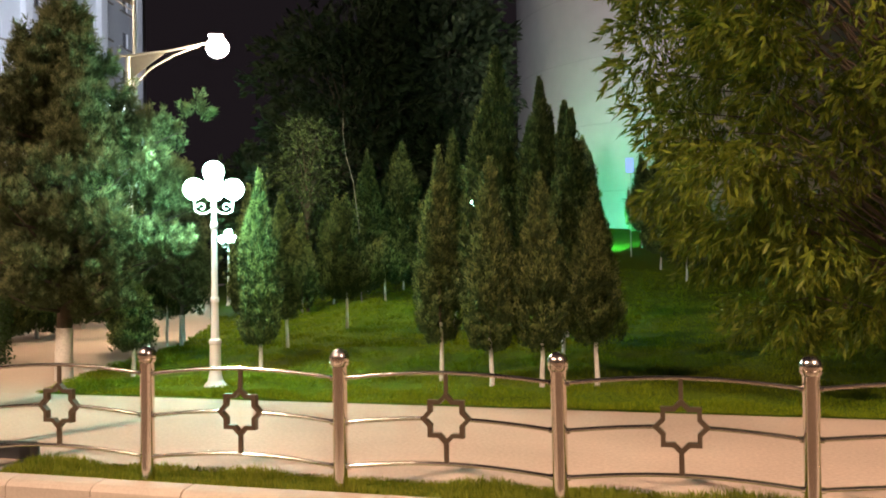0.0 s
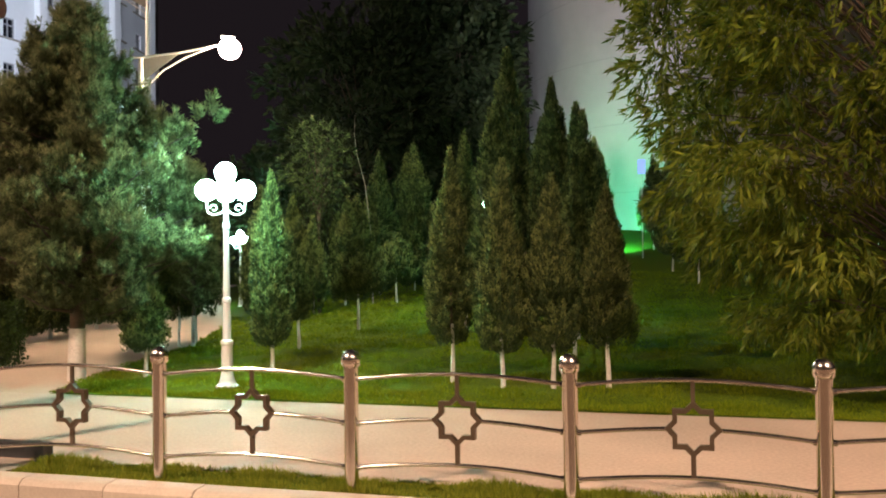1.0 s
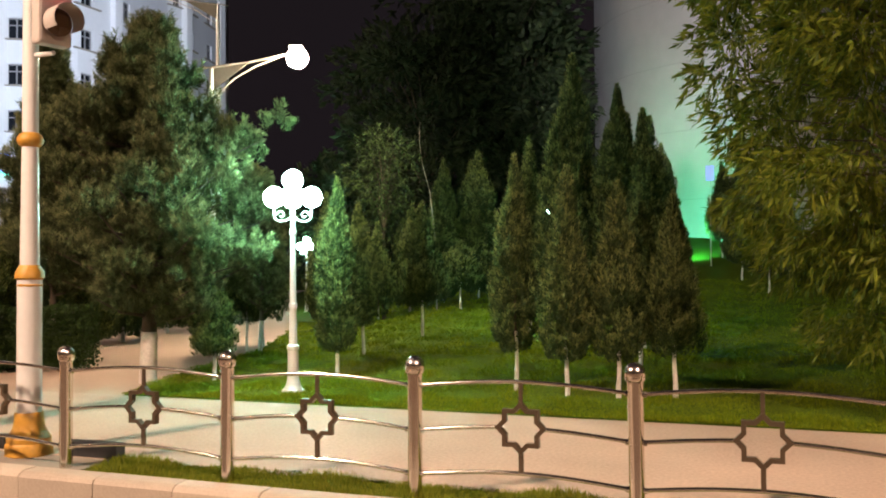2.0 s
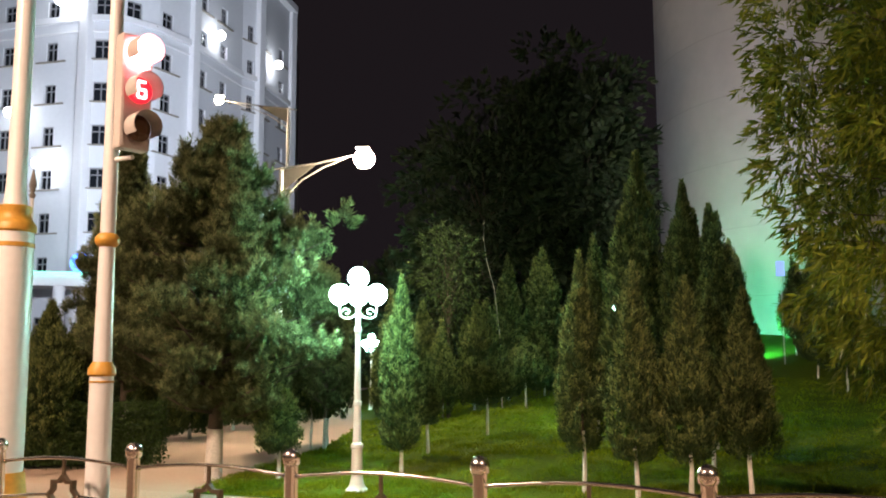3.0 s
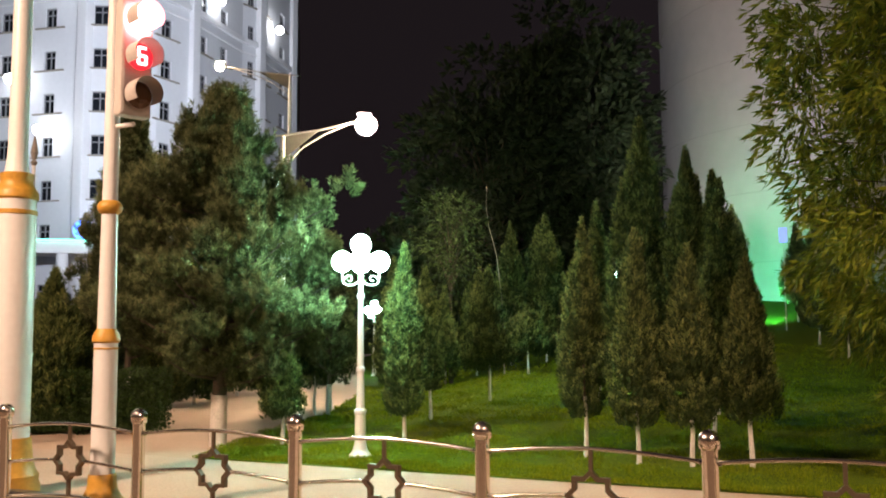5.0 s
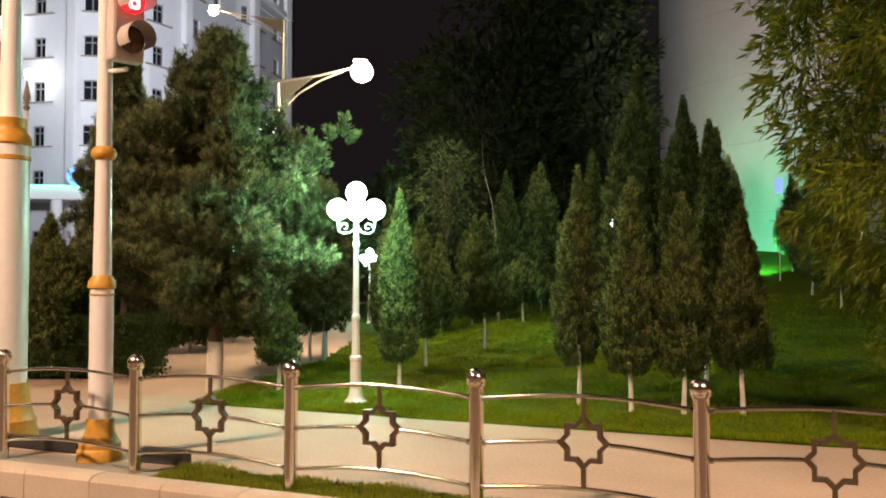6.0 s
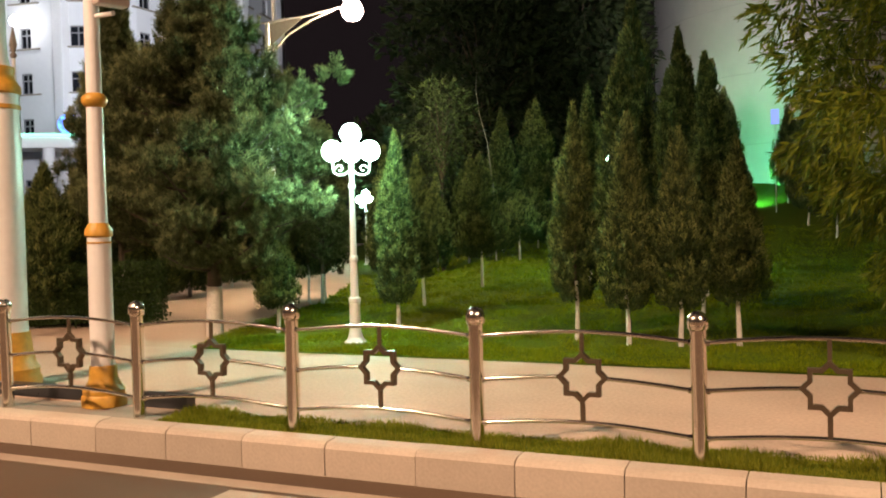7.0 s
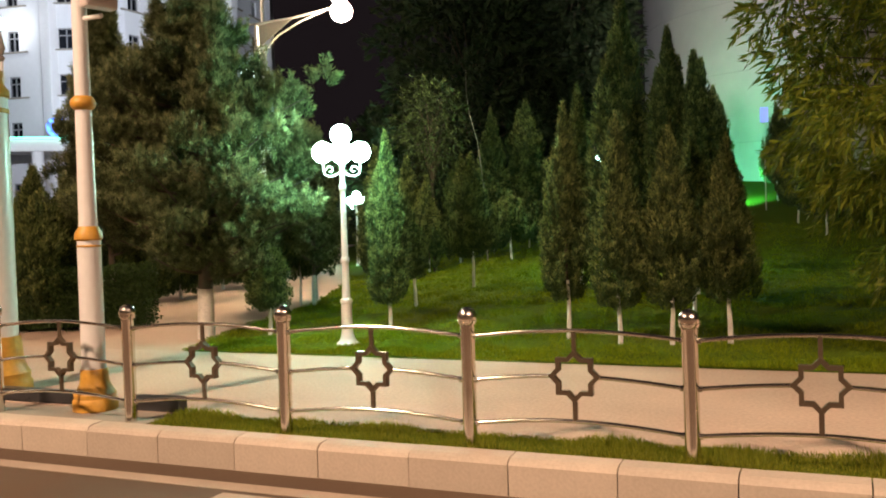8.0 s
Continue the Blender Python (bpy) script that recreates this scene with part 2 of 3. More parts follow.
def kerb():
    root = thing("kerb", (0, 5.80, 0), "row of pale chamfered kerb stones along the road", "kerb")
    root["kind"] = "structure"
    bm = bmesh.new()
    outline = [(0.0, -0.30), (0.0, -0.03), (0.02, -0.004), (0.055, 0.012), (0.19, 0.02), (0.2, 0.01), (0.2, -0.30)]
    left = [bm.verts.new((0.004, y, z)) for y, z in outline]
    right = [bm.verts.new((0.737, y, z)) for y, z in outline]
    for k in range(len(outline)):
        j = (k + 1) % len(outline)
        bm.faces.new((left[k], left[j], right[j], right[k]))
    bm.faces.new(left)
    bm.faces.new(list(reversed(right)))
    first = part("kerb_stone", bm, KERB, root)
    data = first.data
    rng = random.Random(4)
    for k in range(-24, 30):
        ob = first if k == -24 else new("kerb_stone", data)
        ob.parent = root
        ob.location = (-2.855 + 0.7418 * k, rng.uniform(-0.004, 0.004), rng.uniform(-0.004, 0.004))


# ---- fence ----
PITCH = 1.565
FENCE_N = 6.13


def star_ring(radius, bar, depth):
    """Ring in the outline of two crossed squares."""
    bm = bmesh.new()
    loops = []
    for r, y in ((radius, -depth / 2), (radius - bar, -depth / 2), (radius - bar, depth / 2), (radius, depth / 2)):
        loop = []
        for k in range(16):
            a = math.pi * k / 8
            q = r if k % 2 == 0 else r * math.cos(math.pi / 4) / math.cos(math.pi / 8)
            loop.append(bm.verts.new((q * math.cos(a), y, q * math.sin(a))))
        loops.append(loop)
    for a, b in zip(loops, loops[1:] + loops[:1]):
        for k in range(16):
            bm.faces.new((a[k], a[(k + 1) % 16], b[(k + 1) % 16], b[k]))
    bmesh.ops.bevel(bm, geom=[e for e in bm.edges if len(e.link_faces) == 2 and e.calc_face_angle(0) > 1.2], offset=0.002, segments=1, affect="EDGES")
    return bm


def fence():
    root = thing("fence", (0, FENCE_N, 0), "low polished stainless steel fence with ball-topped posts and star ornaments", "fence")
    # round tube rippled so that its shape stands in for stripes of reflection
    post = part("post", lathe([(0.052, -0.05), (0.052, 0.86), (0.054, 0.865), (0.054, 0.875)], 64, stripe_waves=8, groove=0.016), STEEL, root, smooth=True)
    part("collar", lathe([(0.050, 0.872), (0.064, 0.885), (0.070, 0.905), (0.060, 0.912)], 16), STEEL, post, smooth=True)
    part("finial_ball", ball(0.071, (0, 0, 0.932), 12, 24), STEEL, post, "polished steel ball", smooth=True)
    rise, half = 0.055, PITCH / 2

    def arch(z, x0, x1, steps=14):
        return [(x, 0, z + rise * math.cos(math.pi * (x - half) / PITCH)) for x in np.linspace(x0, x1, steps)]

    rows = [part("rail", tube(arch(0.79, 0.04, PITCH - 0.04), 0.0145), STEEL, root, smooth=True),
            part("rail", tube(arch(0.165, 0.04, PITCH - 0.04), 0.0145), STEEL, root, smooth=True),
            part("rail", tube(arch(0.475, 0.04, half - 0.165, 8), 0.0145), STEEL, root, smooth=True),
            part("rail", tube(arch(0.475, half + 0.165, PITCH - 0.04, 8), 0.0145), STEEL, root, smooth=True)]
    middle = 0.475 + rise
    star = part("star", star_ring(0.182, 0.041, 0.05), STEEL_DULL, root, "eight-pointed star ring of flat steel bar")
    star.location = (half, 0, middle)
    stem = part("stem", box((0.027, 0.024, 0.845 - middle - 0.165), (half, 0, (0.845 + middle + 0.165) / 2), 0.003), STEEL_DULL, root)
    foot = part("stem", box((0.032, 0.026, middle - 0.172 - 0.22), (half, 0, (middle - 0.172 + 0.22) / 2), 0.003), STEEL_DULL, root)
    sockets = []
    for z in (0.79, 0.475, 0.165):
        for x in (0.056, PITCH - 0.056):
            sockets.append(part("socket", tube([(x - 0.014, 0, z + 0.004), (x + 0.014, 0, z + 0.004)], 0.021, 12), STEEL, root))
    pieces = [post, *rows, star, stem, foot, *sockets]
    rng = random.Random(8)
    for k in range(-8, 9):
        if k == 0:
            continue
        for piece in pieces:
            ob = copy_thing(piece, Matrix.Translation((PITCH * k, 0, 0)) @ piece.matrix_basis)
            ob.parent = root
            if piece is post:
                ob.rotation_euler = (rng.uniform(-0.008, 0.008), rng.uniform(-0.012, 0.012), rng.uniform(0, 6))
    root.location.x = -2.51


# ---- posts and signals on the pavement ----
def signal_pole():
    root = thing("traffic_light", (-6.36, 6.46, 0), "white traffic light pole with gold rings, red light lit with countdown", "traffic light")
    part("base", lathe([(0.20, 0), (0.20, 0.09), (0.185, 0.11), (0.19, 0.15), (0.165, 0.18), (0.135, 0.24), (0.125, 0.30), (0.125, 0.36), (0.115, 0.375)], 28), GOLD, root, "gold painted flared base", smooth=True)
    part("shaft", lathe([(0.108, 0.37), (0.105, 1.56)], 24), WHITE, root, smooth=True)
    part("ring", lathe([(0.104, 1.49), (0.112, 1.495), (0.112, 1.505), (0.104, 1.51)], 24), GOLD, root)
    part("ring", lathe([(0.108, 1.55), (0.125, 1.565), (0.122, 1.62), (0.09, 1.67), (0.085, 1.68)], 24), GOLD, root, "gold ring", smooth=True)
    part("shaft", lathe([(0.083, 1.67), (0.072, 2.75)], 24), WHITE, root, smooth=True)
    part("gold_ball", ball(0.115, (0, 0, 2.80), 10, 22, 0.72), GOLD, root, "gold ball ring", smooth=True)
    part("shaft", lathe([(0.070, 2.86), (0.062, 5.6)], 24), WHITE, root, smooth=True)
    head = part("housing", box((0.31, 0.15, 1.10), (0, 0.02, 0), 0.03), SHELL, root, "pale signal housing with three lamps")
    head.matrix_basis = pose(0.25, 0.0, 4.18, 0, 0, 70)
    part("bracket", tube([(0.0, 0, 3.56), (0.28, -0.02, 3.56)], 0.022, 8), WHITE, root)
    part("bracket", tube([(0.0, 0, 4.66), (0.28, -0.02, 4.66)], 0.022, 8), WHITE, root)
    for z, mat in ((0.36, RED), (0.0, RED_DIM), (-0.36, LENS_OFF)):
        lens = part("lens", lathe([(0.125, 0), (0.125, 0.012), (0.08, 0.03), (0.0, 0.035)], 24), mat, head)
        lens.matrix_basis = pose(0, -0.10, z, 90)
        hood = bmesh.new()
        for r in (0.140, 0.134):
            rows = [[hood.verts.new((r * math.cos(a), -depth, r * math.sin(a))) for a in np.linspace(math.radians(-35), math.radians(215), 22)] for depth in (0.0, 0.2)]
            for j in range(21):
                hood.faces.new((rows[0][j], rows[0][j + 1], rows[1][j + 1], rows[1][j]))
        visor = part("visor", hood, SHELL, head, smooth=True)
        visor.location = (0, -0.10, z)
    # the lit strokes of the countdown figure 6
    h, w, q = 0.075, 0.075, 0.02
    for x, z, sx, sz in ((0, h, w, q), (0, 0, w, q), (0, -h, w, q), (-w / 2, h / 2, q, h), (-w / 2, -h / 2, q, h), (w / 2, -h / 2, q, h)):
        part("digit_stroke", box((sx + q * 0.3, 0.008, sz + q * 0.3), (x, -0.15, z), 0.003), DIGIT, head)


def gold_column():
    root = thing("gantry_column", (-8.10, 6.90, 0), "thick white column with gold base and gold capital", "column")
    part("base", lathe([(0.33, 0), (0.33, 0.10), (0.31, 0.13), (0.315, 0.20), (0.285, 0.24), (0.255, 0.34), (0.24, 0.48), (0.23, 0.58)], 40), GOLD, root, "gold painted flared base", smooth=True)
    part("shaft", lathe([(0.212, 0.56), (0.212, 2.0), (0.205, 3.05)], 40), WHITE, root, smooth=True)
    part("ring", lathe([(0.206, 2.88), (0.214, 2.885), (0.214, 2.925), (0.206, 2.93)], 40), GOLD, root, smooth=True)
    part("capital", lathe([(0.21, 3.04), (0.225, 3.06), (0.222, 3.12), (0.20, 3.15), (0.17, 3.19), (0.158, 3.24), (0.168, 3.27), (0.168, 3.32), (0.14, 3.33)], 40), GOLD, root, "gold capital", smooth=True)
    part("shaft", lathe([(0.13, 3.32), (0.112, 3.42), (0.10, 3.6), (0.09, 7.5)], 32), WHITE, root, smooth=True)


def curb_block(s0, s1, n0, n1, h, turn=0.0):
    ob = part("granite_block", box((s1 - s0, n1 - n0, h), (0, 0, h / 2), 0.008), GRANITE)
    ob.matrix_basis = pose((s0 + s1) / 2, (n0 + n1) / 2, 0, 0, 0, turn)
    tagged(ob, "low dark polished granite edging beside the pole", "edging", "granite edging")


def park_lamp(place, label):
    root = thing("park_lamp", place, label, "lamp", "park lamps")
    part("base", lathe([(0.15, -0.1), (0.15, 0.03), (0.125, 0.05), (0.10, 0.09), (0.085, 0.15), (0.075, 0.2), (0.07, 0.55), (0.082, 0.57), (0.082, 0.61), (0.062, 0.63)], 20), WHITE, root)
    part("pole", lathe([(0.056, 0.62), (0.046, 1.10), (0.058, 1.12), (0.058, 1.16), (0.044, 1.18), (0.036, 2.05), (0.05, 2.08), (0.05, 2.12), (0.035, 2.16), (0.03, 2.62), (0.05, 2.64), (0.05, 2.67)], 18), WHITE, root)
    part("globe", ball(0.136, (0, 0, 2.80), 12, 20), GLOBE, root, "bright white glass globe", smooth=True)
    for k in range(4):
        a = math.pi / 2 * k + 0.52
        c, s = math.cos(a), math.sin(a)
        line = [(r * c, r * s, z) for r, z in ((0.03, 2.30), (0.09, 2.26), (0.17, 2.25), (0.23, 2.28), (0.245, 2.36), (0.245, 2.45))]
        part("arm", tube(line, 0.014, 8), WHITE, root, smooth=True)
        curl = [((0.155 + 0.055 * q * math.cos(u)) * c, (0.155 + 0.055 * q * math.cos(u)) * s, 2.335 + 0.055 * q * math.sin(u))
                for u, q in ((v * 0.55, 1.0 - v * 0.06) for v in range(11))]
        part("scroll", tube(curl, 0.009, 6), WHITE, root, smooth=True)
        part("globe", ball(0.138, (0.245 * c, 0.245 * s, 2.57), 12, 20), GLOBE, root, smooth=True)


def street_lamp(place, turn, reach, height, label, head=0.25):
    """Tall lamp: pole, long arm, curved brace with a triangular sail, luminaire."""
    root = thing("street_lamp", place, label, "street lamp", "street lamps", turn)
    part("pole", lathe([(0.13, -0.3), (0.12, 0.6), (0.07, height - 1.2), (0.05, height - 0.4)], 16), WHITE, root, smooth=True)
    part("arm", tube([(-0.35, 0, height - 0.42), (reach * 0.5, 0, height - 0.22), (reach, 0, height)], 0.026, 8), SHELL, root, smooth=True)
    line = [(0.0, 0, height - 1.35), (0.10, 0, height - 1.05), (reach * 0.3, 0, height - 0.62), (reach * 0.6, 0, height - 0.3), (reach * 0.92, 0, height - 0.06)]
    part("brace", tube(line, 0.020, 8), SHELL, root, smooth=True)
    bm = bmesh.new()
    tri = [(0.02, height - 0.40), (reach * 0.5, height - 0.23), (0.06, height - 0.9)]
    front, back = [[bm.verts.new((x, y, z)) for x, z in tri] for y in (-0.012, 0.012)]
    bm.faces.new(front), bm.faces.new(list(reversed(back)))
    for k in range(3):
        bm.faces.new((front[k], back[k], back[(k + 1) % 3], front[(k + 1) % 3]))
    part("sail", bm, SLAB, root, "dull triangular web plate")
    part("housing", box((0.34, 0.14, 0.06), (reach + 0.24, 0, height + 0.2), 0.025), WHITE, root)
    part("luminaire", ball(head, (reach + 0.28, 0, height + 0.18 - head), 12, 22, 0.95), SODIUM, root, "glowing warm lamp head", smooth=True)
    return root


# ---- trees ----
def shoots(rng, base, way, length, per, leaf, width, spread=0.5):
    """Blades set along many shoots."""
    n = len(base)
    along = rng.random((n, per, 1))
    way = way / np.linalg.norm(way, axis=1, keepdims=True)
    out = rng.normal(size=(n, per, 3))
    out /= np.linalg.norm(out, axis=2, keepdims=True)
    length = np.broadcast_to(length, n)[:, None, None]
    spots = base[:, None] + way[:, None] * along * length + out * length * 0.10 * (1 - along)
    ways = way[:, None] + out * spread
    size = leaf * rng.uniform(0.6, 1.3, (n, per))
    return spots.reshape(-1, 3), ways.reshape(-1, 3), size.ravel(), np.full(n * per, width) * rng.uniform(0.7, 1.3, n * per), along.ravel()


def trunk_mesh(height, radius, rng, lean=0.05, segments=9):
    pts, x, y = [], 0.0, 0.0
    for k in range(6):
        pts.append((x, y, -0.06 + (height + 0.06) * k / 5))
        x, y = x + rng.uniform(-lean, lean) * height / 5, y + rng.uniform(-lean, lean) * height / 5
    return tube(pts, [radius * (1.15 - 0.5 * k / 5) for k in range(6)], segments)


def cypress(place, foot, top, wide, seed, label="slender dark green arborvitae with a limewashed trunk on the lawn", fine=1.0, trunk=0.03, belly=0.25):
    """Narrow evergreen: limewashed stem and an egg-shaped crown of many small upright tufts."""
    rng = np.random.default_rng(seed)
    s, n = place
    root = thing("arborvitae", (s, n, float(hill(np.array(s), np.array(n)))), label, "tree", "young evergreens")
    part("trunk", trunk_mesh(foot + 0.3, trunk, random.Random(seed), 0.07), LIME, root, "limewashed trunk", smooth=True)
    part("stem", tube([(0, 0, foot + 0.25), (0, 0, foot + (top - foot) * 0.75)], [trunk * 0.6, 0.008], 6), BARK, root)
    tall = top - foot
    scale = (wide / 0.6) ** 0.55
    pick = random.Random(seed + 400)
    # the main flame and several lesser leaders beside it: x, y, foot, height, width
    flames = [(0.0, 0.0, foot, tall, wide * 0.82)]
    for k in range(8):
        low = pick.uniform(0.0, 0.56)
        a, off = pick.uniform(0, 6.283), wide * pick.uniform(0.2, 0.36) * (1 - 0.9 * low)
        flames.append((off * math.cos(a), off * math.sin(a), foot + tall * low, tall * pick.uniform(0.24, 0.40), wide * pick.uniform(0.24, 0.38)))
    centre, axis, high, fat = [], [], [], []
    for x, y, z0, rise, broad in flames:
        count = int(430 * fine * (rise / 2.3) ** 0.8 * (broad / wide) ** 0.5)
        u = rng.random(count) ** 1.2
        a = rng.uniform(0, 2 * np.pi, count)
        profile = np.interp(u, [0, 0.06, belly, 0.5, 0.75, 0.93, 1.0], [0.55, 0.84, 1.0, 0.74, 0.40, 0.14, 0.0])
        swell = 1 + 0.16 * np.sin(a * 2 + u * 9 + seed) + 0.12 * np.sin(a * 3 - u * 17 + 2 * seed) + rng.normal(0, 0.10, count)
        depth = np.where(rng.random(count) < 0.3, rng.uniform(0.25, 0.7, count), rng.uniform(0.8, 1.0, count))
        r = broad / 2 * profile * swell * depth
        centre.append(np.stack([x + r * np.cos(a), y + r * np.sin(a), z0 + rise * 0.93 * u], 1))
        axis.append(np.stack([0.36 * np.cos(a) * (1 - u), 0.36 * np.sin(a) * (1 - u), np.ones(count)], 1))
        high.append(scale * rng.uniform(0.10, 0.30, count) * np.interp(u, [0, 1], [1.0, 0.8]))
        fat.append(scale * rng.uniform(0.026, 0.05, count))
    centre, axis, high, fat = (np.concatenate(q) for q in (centre, axis, high, fat))
    count = len(centre)
    per = 62
    v = rng.random((count, per)) ** 0.85
    b = rng.uniform(0, 2 * np.pi, (count, per))
    q = fat[:, None] * np.interp(v, [0, 0.3, 0.7, 1.0], [0.5, 1.0, 0.7, 0.08]) * np.sqrt(rng.uniform(0.3, 1.0, (count, per)))
    ring = np.stack([np.cos(b), np.sin(b), np.zeros_like(b)], 2)
    spots = (centre[:, None] + axis[:, None] * (v * high[:, None])[..., None] + ring * q[..., None]).reshape(-1, 3)
    ways = (axis[:, None] + ring * 0.6 + rng.normal(0, 0.22, (count, per, 3))).reshape(-1, 3)
    sizes = (scale * rng.uniform(0.026, 0.062, (count, per))).ravel()
    # blades near each tuft's tip take the colour with light painted in
    young = (v + rng.normal(0, 0.12, v.shape) > 0.68).ravel()
    spots[:, 2] = np.maximum(spots[:, 2], foot - 0.05 * rng.random(len(spots)))
    blades("crown", spots[~young], ways[~young], sizes[~young], sizes[~young] * 0.30, CYPRESS, root, rng)
    blades("lit_tips", spots[young], ways[young], sizes[young], sizes[young] * 0.26, CYPRESS_LIT_TIP, root, rng, label="spray tips with light painted into their colour")
    return root


def pine(place, foot, top, wide, seed, label, limbs=70, per=46, leaf=0.085, trunk=0.135, shoot=14):
    """Broad pine: limbs of uneven reach, each set with upright candles of needles."""
    rng = np.random.default_rng(seed)
    pick = random.Random(seed)
    s, n = place
    root = thing("pine_tree", (s, n, float(hill(np.array(s), np.array(n)))), label, "tree", "pines")
    part("trunk", tube([(0, 0, -0.1), (0.02, 0, foot + 0.05)], [trunk, trunk * 0.85], 12), LIME, root, "limewashed trunk foot", smooth=True)
    part("stem", tube([(0.02, 0, foot), (0.05, 0.03, top * 0.5), (0.02, 0, top * 0.92)], [trunk * 0.8, trunk * 0.5, 0.015], 10), BARK, root, smooth=True)
    bases, ways, lengths = [], [], []
    for k in range(limbs):
        u = (k + 0.5) / limbs
        z0 = foot * 1.25 + (top - foot) * u * 0.86
        a = k * 2.4 + pick.uniform(-0.4, 0.4)
        reach = wide / 2 * float(np.interp(u, [0, 0.12, 0.35, 0.52, 0.68, 0.85, 1.0], [0.6, 0.92, 1.0, 0.94, 0.46, 0.27, 0.05])) * pick.choice((0.68, 0.80, 0.90, 1.0, 1.06))
        lift = reach * pick.uniform(0.06, 0.26) + 0.12
        tip = Vector((reach * math.cos(a), reach * math.sin(a), z0 + lift))
        mid = Vector((0.55 * reach * math.cos(a), 0.55 * reach * math.sin(a), z0 + lift * 0.3))
        part("limb", tube([(0, 0, z0), mid, tip], [0.03, 0.02, 0.006], 5), BARK, root)
        for v in (0.30, 0.48, 0.64, 0.78, 0.90, 1.0):
            spot = Vector((0, 0, z0)).lerp(mid, v / 0.55) if v < 0.55 else mid.lerp(tip, (v - 0.55) / 0.45)
            off = 0.10 * reach
            hub = spot + Vector((pick.gauss(0, off), pick.gauss(0, off), pick.gauss(0, off * 0.5)))
            fat = 0.10 + 0.05 * reach
            for j in range(shoot):
                b, q = pick.uniform(0, 6.283), pick.random() ** 0.5
                bit = hub + Vector((fat * q * math.cos(b), fat * q * math.sin(b), 0.16 * (1 - q) + pick.gauss(0, 0.03)))
                bit.z = max(bit.z, foot + 0.2 * pick.random())
                bases.append(bit)
                ways.append((0.55 * q * math.cos(b) + 0.2 * math.cos(a), 0.55 * q * math.sin(b) + 0.2 * math.sin(a), 1.0))
                lengths.append(pick.uniform(0.14, 0.36) * (1.1 - 0.4 * q))
    spots, aims, size, width, along = shoots(rng, np.array(bases), np.array(ways), np.array(lengths), per, leaf, leaf * 0.13, 0.85)
    # needles at the shoot ends take the colour with light painted in
    young = along > 0.66
    blades("crown", spots[~young], aims[~young], size[~young], width[~young], PINE, root, rng)
    blades("lit_tips", spots[young], aims[young], size[young], width[young], PINE_LIT_TIP, root, rng, label="needle tips with light painted into their colour")
    return root


def broadleaf(name, place, foot, centre, radii, clusters, seed, mat, leaf, fans, label, droop=0.6, trunk=0.08, foot_mat=None, narrow=0.19, size=0.55, fan=7, full=0.5):
    """Tree whose limbs each carry a cluster of hanging leaf sprays, with gaps between the clusters."""
    rng, arr = random.Random(seed), np.random.default_rng(seed)
    s, n = place
    ground = float(hill(np.array(s), np.array(n)))
    root = thing(name, (s, n, ground), label, "tree")
    part("trunk", trunk_mesh(foot + 0.1, trunk, rng, 0.03, 12), foot_mat or BARK, root, "limewashed trunk" if foot_mat else "", smooth=True)
    part("stem", tube([(0, 0, foot), (centre[0] * 0.4, centre[1] * 0.4, (foot + centre[2]) / 2), centre], [trunk * 0.8, trunk * 0.6, trunk * 0.3], 9), BARK, root, smooth=True)
    bases, ways = [], []
    for k in range(clusters):
        u = 1 - 2 * (k + 0.5) / clusters
        a = k * 2.39996 + rng.uniform(-0.3, 0.3)
        flat = (1 - u * u) ** full
        r = rng.uniform(0.35, 1.0) ** 0.5 * rng.uniform(0.85, 1.1)
        out = Vector((flat * math.cos(a), flat * math.sin(a), u))
        c = Vector(centre) + Vector((out.x * radii[0], out.y * radii[1], out.z * radii[2])) * r
        if c.z < foot * 0.8:
            c.z = foot * 0.8 + 0.3 * rng.random()
        root_at = Vector((0, 0, foot)).lerp(Vector(centre), min(1, max(0.05, (c.z - foot) / max(centre[2] - foot, 0.1) * 0.6)))
        bend = root_at.lerp(c, 0.55) + Vector((0, 0, 0.12 * (c - root_at).length))
        part("limb", tube([root_at, bend, c], [trunk * 0.2, trunk * 0.13, trunk * 0.05], 5), BARK, root)
        spread = size * rng.uniform(0.7, 1.25)
        way = arr.normal(size=(fans, 3))
        way /= np.linalg.norm(way, axis=1, keepdims=True)
        bases.append(np.array(c) + way * spread * arr.uniform(0.3, 1.0, (fans, 1)) * [1, 1, 0.75])
        ways.append(way * 0.8 + np.array(out) * 0.5 - [0, 0, droop])
    base, axis = np.repeat(np.concatenate(bases), fan, 0), np.repeat(np.concatenate(ways), fan, 0)
    axis = axis / np.linalg.norm(axis, axis=1, keepdims=True)
    ways = axis + arr.normal(size=base.shape) * 0.42
    base = base + axis * arr.uniform(0, leaf * 0.9, (len(base), 1))
    long = leaf * arr.uniform(0.55, 1.2, len(base))
    blades("crown", base, ways, long, long * narrow, mat, root, arr)
    return root


# ---- far buildings ----
def bearing(angle, dist):
    """Place at a bearing in degrees to the left of the fence's normal."""
    return Vector((-dist * math.sin(radians(angle)), dist * math.cos(radians(angle)), 0))


